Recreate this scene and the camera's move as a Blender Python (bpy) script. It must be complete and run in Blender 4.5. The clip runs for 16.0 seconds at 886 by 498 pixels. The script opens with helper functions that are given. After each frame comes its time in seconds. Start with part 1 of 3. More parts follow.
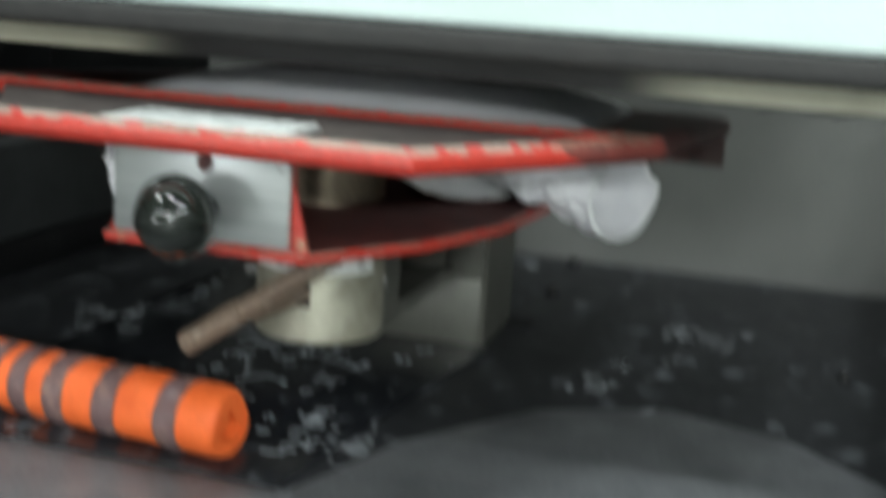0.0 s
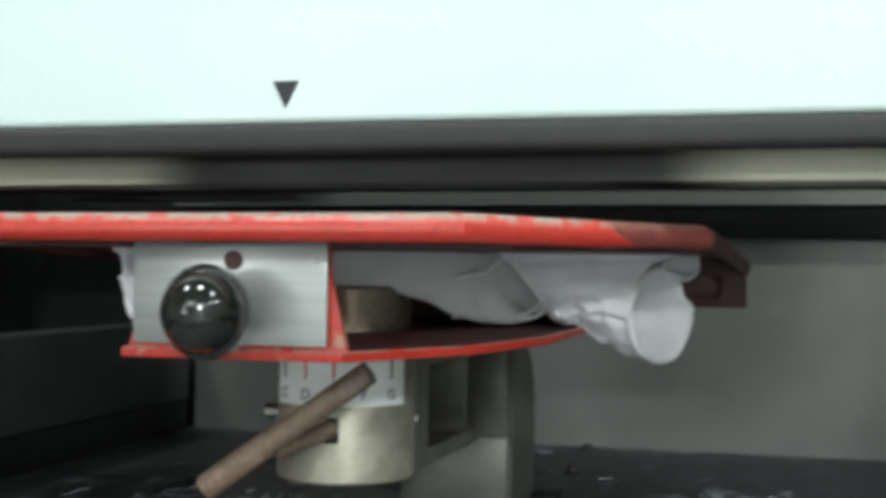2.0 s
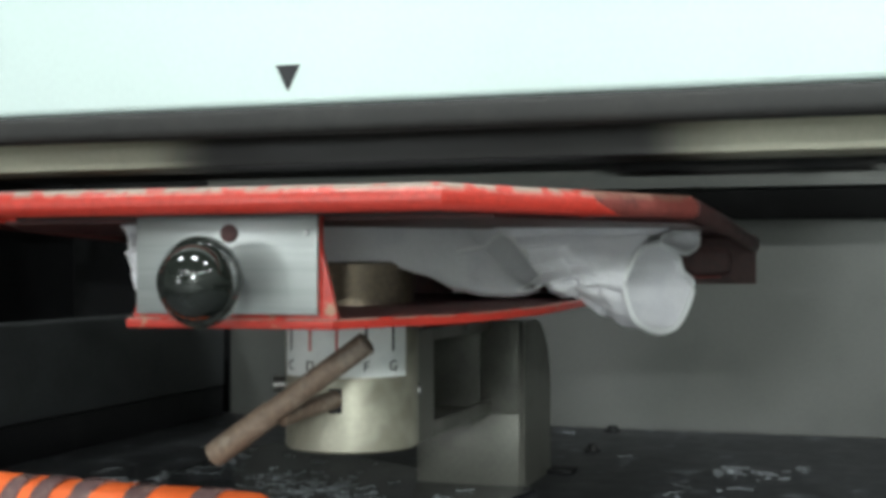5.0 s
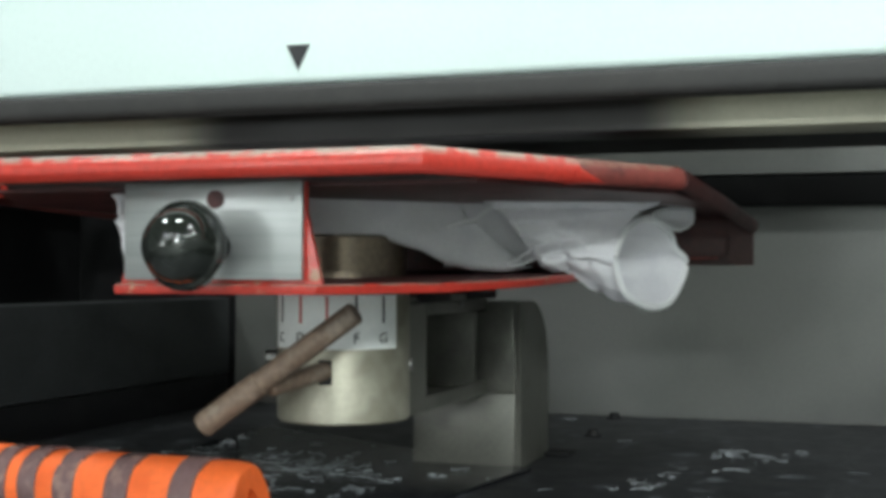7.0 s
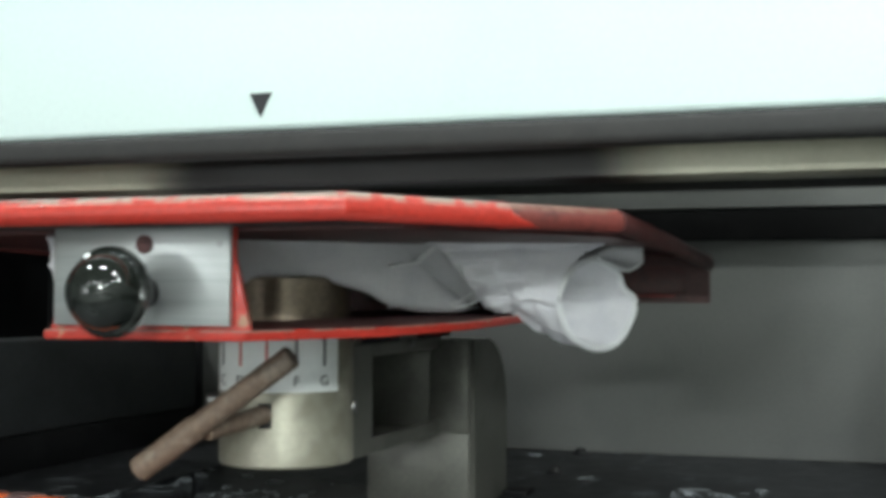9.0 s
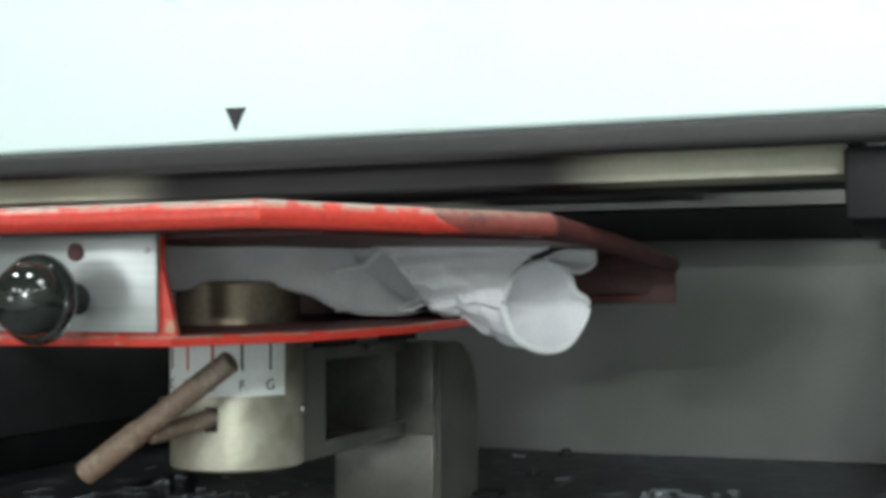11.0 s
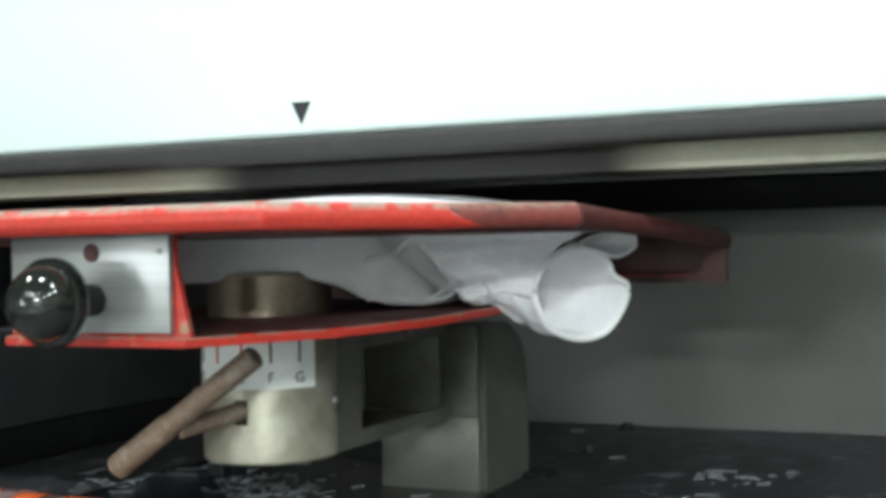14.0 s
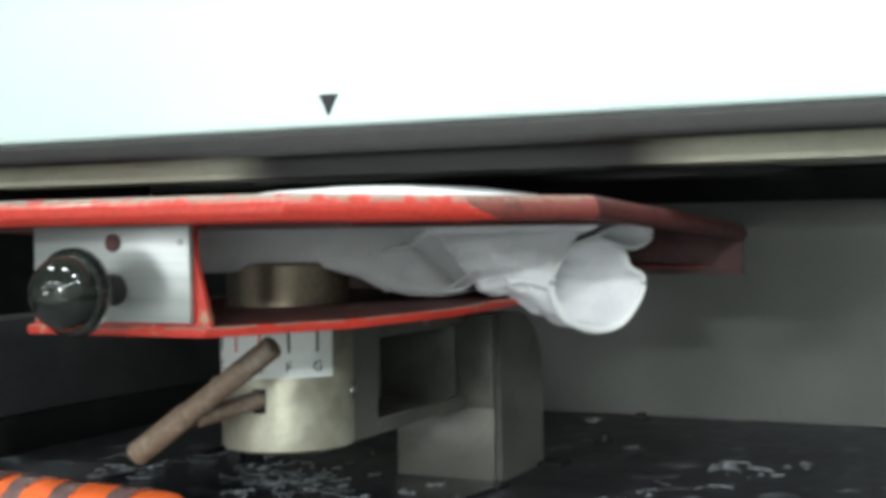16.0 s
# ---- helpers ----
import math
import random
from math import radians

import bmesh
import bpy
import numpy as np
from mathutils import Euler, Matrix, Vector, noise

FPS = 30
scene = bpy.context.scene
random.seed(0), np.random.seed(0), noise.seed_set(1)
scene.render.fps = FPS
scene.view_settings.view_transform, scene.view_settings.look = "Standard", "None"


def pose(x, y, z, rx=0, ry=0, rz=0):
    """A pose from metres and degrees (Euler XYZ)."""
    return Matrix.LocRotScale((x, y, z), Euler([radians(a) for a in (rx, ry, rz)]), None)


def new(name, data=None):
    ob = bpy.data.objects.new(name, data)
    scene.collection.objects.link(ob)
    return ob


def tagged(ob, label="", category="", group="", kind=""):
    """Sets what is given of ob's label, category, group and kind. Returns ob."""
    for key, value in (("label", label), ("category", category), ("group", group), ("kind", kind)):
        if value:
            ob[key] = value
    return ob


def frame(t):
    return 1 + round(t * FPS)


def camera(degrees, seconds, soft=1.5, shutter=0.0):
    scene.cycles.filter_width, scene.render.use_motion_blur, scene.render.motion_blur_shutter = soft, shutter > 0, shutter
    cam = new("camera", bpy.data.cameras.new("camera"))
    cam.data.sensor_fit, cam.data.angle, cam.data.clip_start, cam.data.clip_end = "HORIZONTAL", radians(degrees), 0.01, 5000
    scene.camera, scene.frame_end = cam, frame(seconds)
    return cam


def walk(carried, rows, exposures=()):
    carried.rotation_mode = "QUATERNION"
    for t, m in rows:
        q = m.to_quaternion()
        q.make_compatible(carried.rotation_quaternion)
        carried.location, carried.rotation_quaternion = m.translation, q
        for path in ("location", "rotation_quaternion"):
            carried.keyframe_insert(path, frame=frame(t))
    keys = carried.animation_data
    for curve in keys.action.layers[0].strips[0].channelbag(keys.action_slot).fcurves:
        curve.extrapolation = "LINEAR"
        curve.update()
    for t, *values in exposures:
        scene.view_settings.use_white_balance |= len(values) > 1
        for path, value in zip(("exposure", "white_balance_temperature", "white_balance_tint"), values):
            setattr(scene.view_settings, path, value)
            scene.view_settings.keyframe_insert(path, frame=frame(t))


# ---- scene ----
cam = camera(38.5, 16.0, soft=4.2, shutter=0.9)
# seconds, eye x, y, z, yaw to the left, pitch up, roll
ROWS = [
    (0, 0.016, -0.013, 0.2035, 16.2, -11.95, 3.7),
    (0.2, -0.002, -0.012, 0.194, 14.8, -8.65, 5.2),
    (0.4, 0.007, 0.001, 0.179, 11.9, -5.68, 4.3),
    (0.5, 0.0095, 0.004, 0.1715, 10.75, -3.7, 2.9),
    (0.6, 0.012, 0.007, 0.164, 10.2, -3.55, 1.9),
    (1, -0.0088, 0.0055, 0.132, 10.74, -1.11, 1.01),
    (1.5, -0.0203, 0.0038, 0.1299, 11.83, 2.18, 1.32),
    (2, -0.0172, 0.0027, 0.1311, 14.87, 0.8, 0.66),
    (2.5, -0.0154, 0.005, 0.1294, 16.21, 0.45, 0.07),
    (3, -0.0147, 0.0044, 0.1293, 16.72, 0.3, 0.36),
    (3.5, -0.0144, 0.0056, 0.1283, 16.27, 0.12, 0.05),
    (6, 0.026, -0.0118, 0.1098, 18.46, 1.14, -0.03),
    (6.5, 0.0257, -0.0075, 0.1051, 18.5, 1.09, 0.11),
    (7, 0.0244, -0.0028, 0.1063, 18.46, 1.06, 0.09),
    (7.5, 0.0238, 0.0032, 0.1093, 18.41, 1.3, 0.23),
    (8, 0.0259, 0.0073, 0.1107, 18.08, 1.55, 0.17),
    (8.5, 0.0276, 0.0047, 0.1113, 17.75, 1.86, 0.2),
    (9, 0.0459, 0.0086, 0.1144, 18.38, 2.1, 0.09),
    (9.5, 0.0703, 0.0098, 0.1163, 19.72, 2.24, -0.01),
    (12, 0.088, 0.0324, 0.1165, 20.62, 1.44, -0.45),
    (12.5, 0.0878, 0.0403, 0.1183, 21.19, 0.94, -0.37),
    (13, 0.0909, 0.0439, 0.1172, 21.34, 0.54, -0.43),
    (13.5, 0.0994, 0.0407, 0.1251, 22.97, -0.34, -0.63),
    (14, 0.1084, 0.0404, 0.132, 24.57, -0.08, -1.15),
    (14.5, 0.1167, 0.046, 0.1357, 24.66, 0.04, -1.24),
    (15, 0.1179, 0.0429, 0.1359, 24.57, -0.14, -1.13),
    (15.5, 0.1152, 0.0391, 0.1367, 24.7, -0.19, -0.74),
    (16, 0.1088, 0.0367, 0.1342, 25.23, -0.69, -0.79),
]


def eye_pose(x, y, z, yaw, pitch, roll):
    """The camera's pose from its eye, yaw, pitch and lean, in metres and degrees."""
    return pose(x, y, z, 0, 0, yaw) @ pose(0, 0, 0, 90 + pitch, 0, 0) @ pose(0, 0, 0, 0, 0, roll)


walk(cam, [(t, eye_pose(*rest)) for t, *rest in ROWS], exposures=[(0.0, -0.14), (9.0, -0.08), (13.5, 0.10), (16.0, 0.12)])

# ---- world and lights: a workshop under ceiling lamps ----
world = bpy.data.worlds.new("workshop_air")
world.use_nodes = True
scene.world = world
world.node_tree.nodes["Background"].inputs[0].default_value = (0.75, 0.85, 0.84, 1)
world.node_tree.nodes["Background"].inputs[1].default_value = 0.12

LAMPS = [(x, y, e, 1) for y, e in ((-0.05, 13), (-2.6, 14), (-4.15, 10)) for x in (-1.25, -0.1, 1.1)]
# unseen lamps added at the right and far front to brighten the sleeve
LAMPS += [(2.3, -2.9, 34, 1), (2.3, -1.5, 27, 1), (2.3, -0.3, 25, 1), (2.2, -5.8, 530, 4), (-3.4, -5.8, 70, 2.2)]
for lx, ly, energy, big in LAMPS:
    lamp = bpy.data.lights.new("unseen_lamp_light", "AREA")
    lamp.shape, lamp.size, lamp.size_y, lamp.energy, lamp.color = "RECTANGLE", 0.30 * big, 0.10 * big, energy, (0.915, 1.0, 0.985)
    tagged(new("unseen_lamp_light", lamp)).matrix_world = pose(lx, ly, 1.94)
# low fill from the front left, through a window made up for it
front_fill = bpy.data.lights.new("unseen_window_fill", "AREA")
front_fill.shape, front_fill.size, front_fill.size_y, front_fill.energy, front_fill.color = "RECTANGLE", 1.9, 0.9, 85, (0.93, 0.99, 1.0)
tagged(new("unseen_window_fill", front_fill)).matrix_world = pose(-3.2, -7.04, 0.55, 90, 0, 0)


# ---- materials ----
def material(name, colour, rough=0.5, metal=0.0, spots=None, spot_scale=60, spot_amount=0.5, grain=400, grain_amount=0.12,
             bump=0.0, bump_scale=300, coat=0.0, stretch=(1, 1, 1), rough_vary=0.1, soft_spots=0.06, top_wear=None):
    """A surface with fine grain, larger stains or wear of another colour, uneven gloss and fine relief."""
    m = bpy.data.materials.new(name)
    m.use_nodes = True
    nodes, links = m.node_tree.nodes, m.node_tree.links
    bsdf = nodes["Principled BSDF"]
    coord = nodes.new("ShaderNodeTexCoord")
    mapping = nodes.new("ShaderNodeMapping")
    mapping.inputs["Scale"].default_value = stretch
    links.new(coord.outputs["Object"], mapping.inputs["Vector"])

    def noise_node(scale, detail=4):
        n = nodes.new("ShaderNodeTexNoise")
        n.inputs["Scale"].default_value, n.inputs["Detail"].default_value = scale, detail
        links.new(mapping.outputs["Vector"], n.inputs["Vector"])
        return n

    fine = noise_node(grain)
    ramp = nodes.new("ShaderNodeMapRange")
    ramp.inputs["To Min"].default_value, ramp.inputs["To Max"].default_value = 1 - grain_amount, 1 + grain_amount
    ramp.inputs["From Min"].default_value, ramp.inputs["From Max"].default_value = 0.3, 0.7
    links.new(fine.outputs["Fac"], ramp.inputs["Value"])
    base = nodes.new("ShaderNodeMix")
    base.data_type = "RGBA"
    base.inputs["A"].default_value = (*colour, 1)
    base.inputs["B"].default_value = (*(spots or [c * 0.7 for c in colour]), 1)
    large = noise_node(spot_scale, 6)
    mask = nodes.new("ShaderNodeMapRange")
    edge = 0.75 - 0.35 * spot_amount
    mask.inputs["From Min"].default_value, mask.inputs["From Max"].default_value = edge - soft_spots, edge + soft_spots
    links.new(large.outputs["Fac"], mask.inputs["Value"])
    links.new(mask.outputs["Result"], base.inputs["Factor"])
    worn = base
    if top_wear:
        geo, split, up = nodes.new("ShaderNodeNewGeometry"), nodes.new("ShaderNodeSeparateXYZ"), nodes.new("ShaderNodeMapRange")
        links.new(geo.outputs["Normal"], split.inputs["Vector"])
        links.new(split.outputs["Z"], up.inputs["Value"])
        up.inputs["From Min"].default_value, up.inputs["From Max"].default_value = 0.35, 0.85
        patch, rub = noise_node(170, 6), nodes.new("ShaderNodeMapRange")
        rub.inputs["From Min"].default_value, rub.inputs["From Max"].default_value = 0.40, 0.52
        links.new(patch.outputs["Fac"], rub.inputs["Value"])
        both = nodes.new("ShaderNodeMath")
        both.operation = "MULTIPLY"
        links.new(up.outputs["Result"], both.inputs[0])
        links.new(rub.outputs["Result"], both.inputs[1])
        worn = nodes.new("ShaderNodeMix")
        worn.data_type = "RGBA"
        links.new(both.outputs["Value"], worn.inputs["Factor"])
        links.new(base.outputs["Result"], worn.inputs["A"])
        worn.inputs["B"].default_value = (*top_wear, 1)
    scaled = nodes.new("ShaderNodeVectorMath")
    scaled.operation = "SCALE"
    links.new(worn.outputs["Result"], scaled.inputs[0])
    links.new(ramp.outputs["Result"], scaled.inputs["Scale"])
    links.new(scaled.outputs["Vector"], bsdf.inputs["Base Color"])
    gloss = nodes.new("ShaderNodeMapRange")
    gloss.inputs["To Min"].default_value, gloss.inputs["To Max"].default_value = max(0.02, rough - rough_vary), min(1, rough + rough_vary)
    links.new(large.outputs["Fac"], gloss.inputs["Value"])
    links.new(gloss.outputs["Result"], bsdf.inputs["Roughness"])
    bsdf.inputs["Metallic"].default_value = metal
    bsdf.inputs["Coat Weight"].default_value = coat
    if bump:
        relief, b = noise_node(bump_scale), nodes.new("ShaderNodeBump")
        b.inputs["Strength"].default_value, b.inputs["Distance"].default_value = bump, 0.001
        links.new(relief.outputs["Fac"], b.inputs["Height"])
        links.new(b.outputs["Normal"], bsdf.inputs["Normal"])
    return m


WHITE = material("white_cover_paint", (0.665, 0.775, 0.755), 0.45, spots=(0.64, 0.75, 0.73), spot_scale=8, grain_amount=0.02)
RAIL = material("grey_rail_coating", (0.021, 0.020, 0.0195), 0.7, spots=(0.027, 0.0255, 0.0245), spot_scale=60, grain_amount=0.1, bump=0.1)
BEIGE = material("beige_beam_paint", (0.42, 0.40, 0.31), 0.5, spots=(0.37, 0.35, 0.27), spot_scale=30, grain_amount=0.05)


def darken_middle(mat, x0, x1, fade):
    """Darkens a painted surface between two places along it, with soft uneven ends."""
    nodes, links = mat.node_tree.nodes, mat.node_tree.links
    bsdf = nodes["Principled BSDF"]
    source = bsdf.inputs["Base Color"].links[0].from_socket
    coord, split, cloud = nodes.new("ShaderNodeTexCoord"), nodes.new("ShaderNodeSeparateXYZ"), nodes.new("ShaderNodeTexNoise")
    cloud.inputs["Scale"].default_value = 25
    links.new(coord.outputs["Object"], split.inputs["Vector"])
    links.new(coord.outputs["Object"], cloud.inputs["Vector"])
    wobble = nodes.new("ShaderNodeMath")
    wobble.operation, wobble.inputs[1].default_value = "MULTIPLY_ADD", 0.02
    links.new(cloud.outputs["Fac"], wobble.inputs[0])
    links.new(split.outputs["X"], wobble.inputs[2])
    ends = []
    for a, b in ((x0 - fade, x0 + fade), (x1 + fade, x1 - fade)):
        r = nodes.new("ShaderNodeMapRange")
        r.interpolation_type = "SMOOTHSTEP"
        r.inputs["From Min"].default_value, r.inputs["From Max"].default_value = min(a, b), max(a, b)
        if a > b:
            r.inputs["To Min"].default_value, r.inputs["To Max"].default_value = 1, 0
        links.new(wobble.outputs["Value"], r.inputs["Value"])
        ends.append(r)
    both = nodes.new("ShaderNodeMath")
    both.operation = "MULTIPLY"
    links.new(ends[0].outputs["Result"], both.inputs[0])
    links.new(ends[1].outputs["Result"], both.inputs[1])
    middle_dark = nodes.new("ShaderNodeMix")
    middle_dark.data_type = "RGBA"
    links.new(both.outputs["Value"], middle_dark.inputs["Factor"])
    links.new(source, middle_dark.inputs["A"])
    middle_dark.inputs["B"].default_value = (0.012, 0.010, 0.0098, 1)
    links.new(middle_dark.outputs["Result"], bsdf.inputs["Base Color"])


darken_middle(BEIGE, -0.262, -0.034, 0.026)
RAILBLACK = material("matt_black_rail", (0.004, 0.004, 0.004), 0.9, spots=(0.006, 0.006, 0.006), spot_scale=40, rough_vary=0.05)
RAILBLACK.node_tree.nodes["Principled BSDF"].inputs["Specular IOR Level"].default_value = 0.08
DARK = material("black_powder_coat", (0.010, 0.010, 0.011), 0.6, spots=(0.016, 0.016, 0.017), spot_scale=40)
DARK.node_tree.nodes["Principled BSDF"].inputs["Specular IOR Level"].default_value = 0.25
CHARCOAL = material("charcoal_sheet_paint", (0.044, 0.047, 0.049), 0.6, spots=(0.034, 0.0365, 0.038), spot_scale=12, grain_amount=0.15)
WALL = material("grey_panel_paint", (0.106, 0.107, 0.100), 0.55, spots=(0.095, 0.097, 0.091), spot_scale=14, grain_amount=0.06)
RED = material("worn_red_enamel", (0.44, 0.034, 0.022), 0.36, spots=(0.36, 0.20, 0.13), spot_scale=70, spot_amount=0.10, grain_amount=0.15, coat=0.15, soft_spots=0.03, top_wear=(0.30, 0.23, 0.19))
REDPLAIN = material("red_tray_paint", (0.27, 0.024, 0.016), 0.42, spots=(0.17, 0.022, 0.017), spot_scale=45, grain_amount=0.15)
BROWNRED = material("dull_brown_red", (0.17, 0.038, 0.031), 0.45, spots=(0.10, 0.028, 0.025), spot_scale=60, grain_amount=0.15, top_wear=(0.22, 0.12, 0.09))
MAT = material("dark_platen_mat", (0.034, 0.024, 0.022), 0.85, spots=(0.06, 0.047, 0.043), spot_scale=35, spot_amount=0.6, grain_amount=0.3, bump=0.3)
# darker red for the platen's sides and inner parts
DARKRED = material("dark_red", (0.075, 0.018, 0.016), 0.5, spots=(0.05, 0.016, 0.016), spot_scale=60, grain_amount=0.2)
MAROON = material("dull_maroon", (0.066, 0.022, 0.020), 0.5, spots=(0.045, 0.016, 0.015), spot_scale=60, grain_amount=0.15)
ALU = material("brushed_aluminium", (0.42, 0.435, 0.43), 0.36, 0.7, spots=(0.35, 0.363, 0.36), spot_scale=35, grain=160, grain_amount=0.035, stretch=(0.15, 1, 6), bump=0.015)
# near-white base colour stands in for light mirrored by the bare metal
BRIGHT = material("bare_metal_glare", (0.80, 0.82, 0.81), 0.28, 0.25, spots=(0.72, 0.74, 0.73), spot_scale=40, grain_amount=0.03)
BLACKGLOSS = material("black_glossy_plastic", (0.010, 0.012, 0.010), 0.09, spots=(0.018, 0.02, 0.018), spot_scale=120, rough_vary=0.04, coat=0.15)
CLOTH = material("white_cotton_cloth", (0.80, 0.79, 0.82), 0.9, spots=(0.74, 0.73, 0.77), spot_scale=45, grain=1500, grain_amount=0.08, bump=0.35, bump_scale=900)
# same cotton, made paler to carry the glow of light in its edges
HEM = material("lit_cotton_hem", (0.91, 0.91, 0.92), 0.85, grain=1500, grain_amount=0.06, spots=(0.86, 0.86, 0.88), bump=0.3, bump_scale=1200)
LEVER = material("worn_brown_handle", (0.175, 0.122, 0.088), 0.55, spots=(0.24, 0.19, 0.15), spot_scale=110, grain_amount=0.2, bump=0.2)
BRASSY = material("pale_machined_metal", (0.40, 0.38, 0.305), 0.46, 0.45, spots=(0.30, 0.283, 0.22), spot_scale=50, grain_amount=0.08, spot_amount=0.6, bump=0.08)
RING = material("brown_bronze_ring", (0.21, 0.165, 0.12), 0.4, 0.6, spots=(0.17, 0.13, 0.095), spot_scale=80, grain_amount=0.2)
PAPER = material("white_label_paper", (0.82, 0.84, 0.82), 0.6, grain_amount=0.03, spots=(0.76, 0.78, 0.77), spot_scale=60)
INK = material("black_ink", (0.015, 0.015, 0.018), 0.6)
REDINK = material("red_ink", (0.55, 0.06, 0.05), 0.6)
BRACKET = material("olive_grey_metal", (0.155, 0.152, 0.133), 0.40, 0.35, spots=(0.115, 0.113, 0.099), spot_scale=25, grain_amount=0.12, bump=0.08)
BASE = material("black_base_plate", (0.0165, 0.0177, 0.0204), 0.55, spots=(0.20, 0.215, 0.235), spot_scale=46, spot_amount=0.2, soft_spots=0.09, grain=700, grain_amount=0.45, bump=0.3, rough_vary=0.2)
GLOSSBASE = material("glossy_black_tray", (0.012, 0.013, 0.016), 0.22, spots=(0.085, 0.092, 0.10), spot_scale=60, spot_amount=0.26, soft_spots=0.08, grain=500, grain_amount=0.4, bump=0.5, bump_scale=130, rough_vary=0.15)
LINT = material("pale_lint", (0.44, 0.47, 0.50), 0.9)
ORANGE = material("orange_foam", (0.88, 0.15, 0.03), 0.6, spots=(0.78, 0.12, 0.02), spot_scale=50, grain_amount=0.08, bump=0.15)
TAPE = material("brown_clear_tape", (0.17, 0.105, 0.105), 0.13, spots=(0.27, 0.17, 0.15), spot_scale=120, grain_amount=0.1, coat=0.6)
STEEL = material("steel", (0.30, 0.30, 0.295), 0.42, 0.95, spots=(0.35, 0.34, 0.33), spot_scale=200)
ROOM = material("room_plaster", (0.29, 0.30, 0.29), 0.9, spots=(0.25, 0.26, 0.25), spot_scale=2)
LAMPFACE = bpy.data.materials.new("lamp_diffuser")
LAMPFACE.use_nodes = True
LAMPFACE.node_tree.nodes["Principled BSDF"].inputs["Emission Color"].default_value = (0.93, 1, 0.97, 1)
LAMPFACE.node_tree.nodes["Principled BSDF"].inputs["Emission Strength"].default_value = 40


def translucent(mat, amount):
    """Lets some of the light through a thin cloth."""
    nodes, links = mat.node_tree.nodes, mat.node_tree.links
    bsdf, out = nodes["Principled BSDF"], nodes["Material Output"]
    thin, mix = nodes.new("ShaderNodeBsdfTranslucent"), nodes.new("ShaderNodeMixShader")
    links.new(bsdf.inputs["Base Color"].links[0].from_socket, thin.inputs["Color"])
    mix.inputs["Fac"].default_value = amount
    links.new(bsdf.outputs["BSDF"], mix.inputs[1])
    links.new(thin.outputs["BSDF"], mix.inputs[2])
    links.new(mix.outputs["Shader"], out.inputs["Surface"])


translucent(CLOTH, 0.08)
translucent(HEM, 0.2)


# ---- mesh helpers ----
def link(name, bm, mat, parent=None, label="", smooth=True, angle=40):
    """Links a bmesh as one mesh object, under a parent if there is one."""
    bmesh.ops.recalc_face_normals(bm, faces=bm.faces)
    me = bpy.data.meshes.new(name)
    for f in bm.faces:
        f.smooth = smooth
    for e in bm.edges:
        e.smooth = not (len(e.link_faces) == 2 and e.calc_face_angle(0) > radians(angle))
    bm.to_mesh(me)
    bm.free()
    me.materials.append(mat)
    ob = new(name, me)
    if parent:
        ob.parent = parent
    return tagged(ob, label=label) if label else ob


def part(name, bm, mat, parent, label=""):
    return link(name, bm, mat, parent, label)


def thing(name, label, category, x=0.0, y=0.0, z=0.0, group="", kind=""):
    ob = tagged(new(name), label, category, group, kind)
    ob.matrix_basis = pose(x, y, z)
    return ob


def box(x0, x1, y0, y1, z0, z1, bevel=0.0, seg=2, bm=None):
    out = bmesh.new()
    bmesh.ops.create_cube(out, size=1)
    for v in out.verts:
        v.co = Vector(((x0 + x1) / 2 + v.co.x * (x1 - x0), (y0 + y1) / 2 + v.co.y * (y1 - y0), (z0 + z1) / 2 + v.co.z * (z1 - z0)))
    if bevel:
        bmesh.ops.bevel(out, geom=out.edges[:], offset=bevel, segments=seg, profile=0.5, affect="EDGES")
    if bm is None:
        return out
    return merge(bm, out)


def merge(bm, other):
    me = bpy.data.meshes.new("joined")
    other.to_mesh(me)
    other.free()
    bm.from_mesh(me)
    bpy.data.meshes.remove(me)
    return bm


def loft(rings, closed=True, caps=True):
    """A skin over rings of equal numbers of points."""
    bm = bmesh.new()
    rows = [[bm.verts.new(p) for p in ring] for ring in rings]
    n = len(rows[0])
    for a, b in zip(rows, rows[1:]):
        for i in range(n if closed else n - 1):
            bm.faces.new((a[i], a[(i + 1) % n], b[(i + 1) % n], b[i]))
    if caps and closed:
        bm.faces.new(rows[0][::-1])
        bm.faces.new(rows[-1])
    return bm


def lathe(profile, seg=48, centre=(0, 0, 0), axis="z"):
    """A turned body: profile of (radius, height)."""
    rings = []
    for r, h in profile:
        ring = []
        for i in range(seg):
            a = 2 * math.pi * i / seg
            p = (r * math.cos(a), r * math.sin(a), h)
            if axis == "y":
                p = (p[0], -p[2], p[1])
            if axis == "x":
                p = (p[2], p[0], p[1])
            ring.append(Vector(p) + Vector(centre))
        rings.append(ring)
    return loft(rings)


def rod(a, b, r, seg=20, r2=None, bevel=0.0):
    """A round rod from a to b."""
    a, b = Vector(a), Vector(b)
    turn = (b - a).to_track_quat("Z", "Y")
    length = (b - a).length
    r2 = r if r2 is None else r2
    prof = [(r - bevel, 0), (r, bevel), (r2, length - bevel), (r2 - bevel, length)] if bevel else [(r, 0), (r2, length)]
    return loft([[a + turn @ Vector((q * math.cos(2 * math.pi * i / seg), q * math.sin(2 * math.pi * i / seg), h)) for i in range(seg)] for q, h in prof])


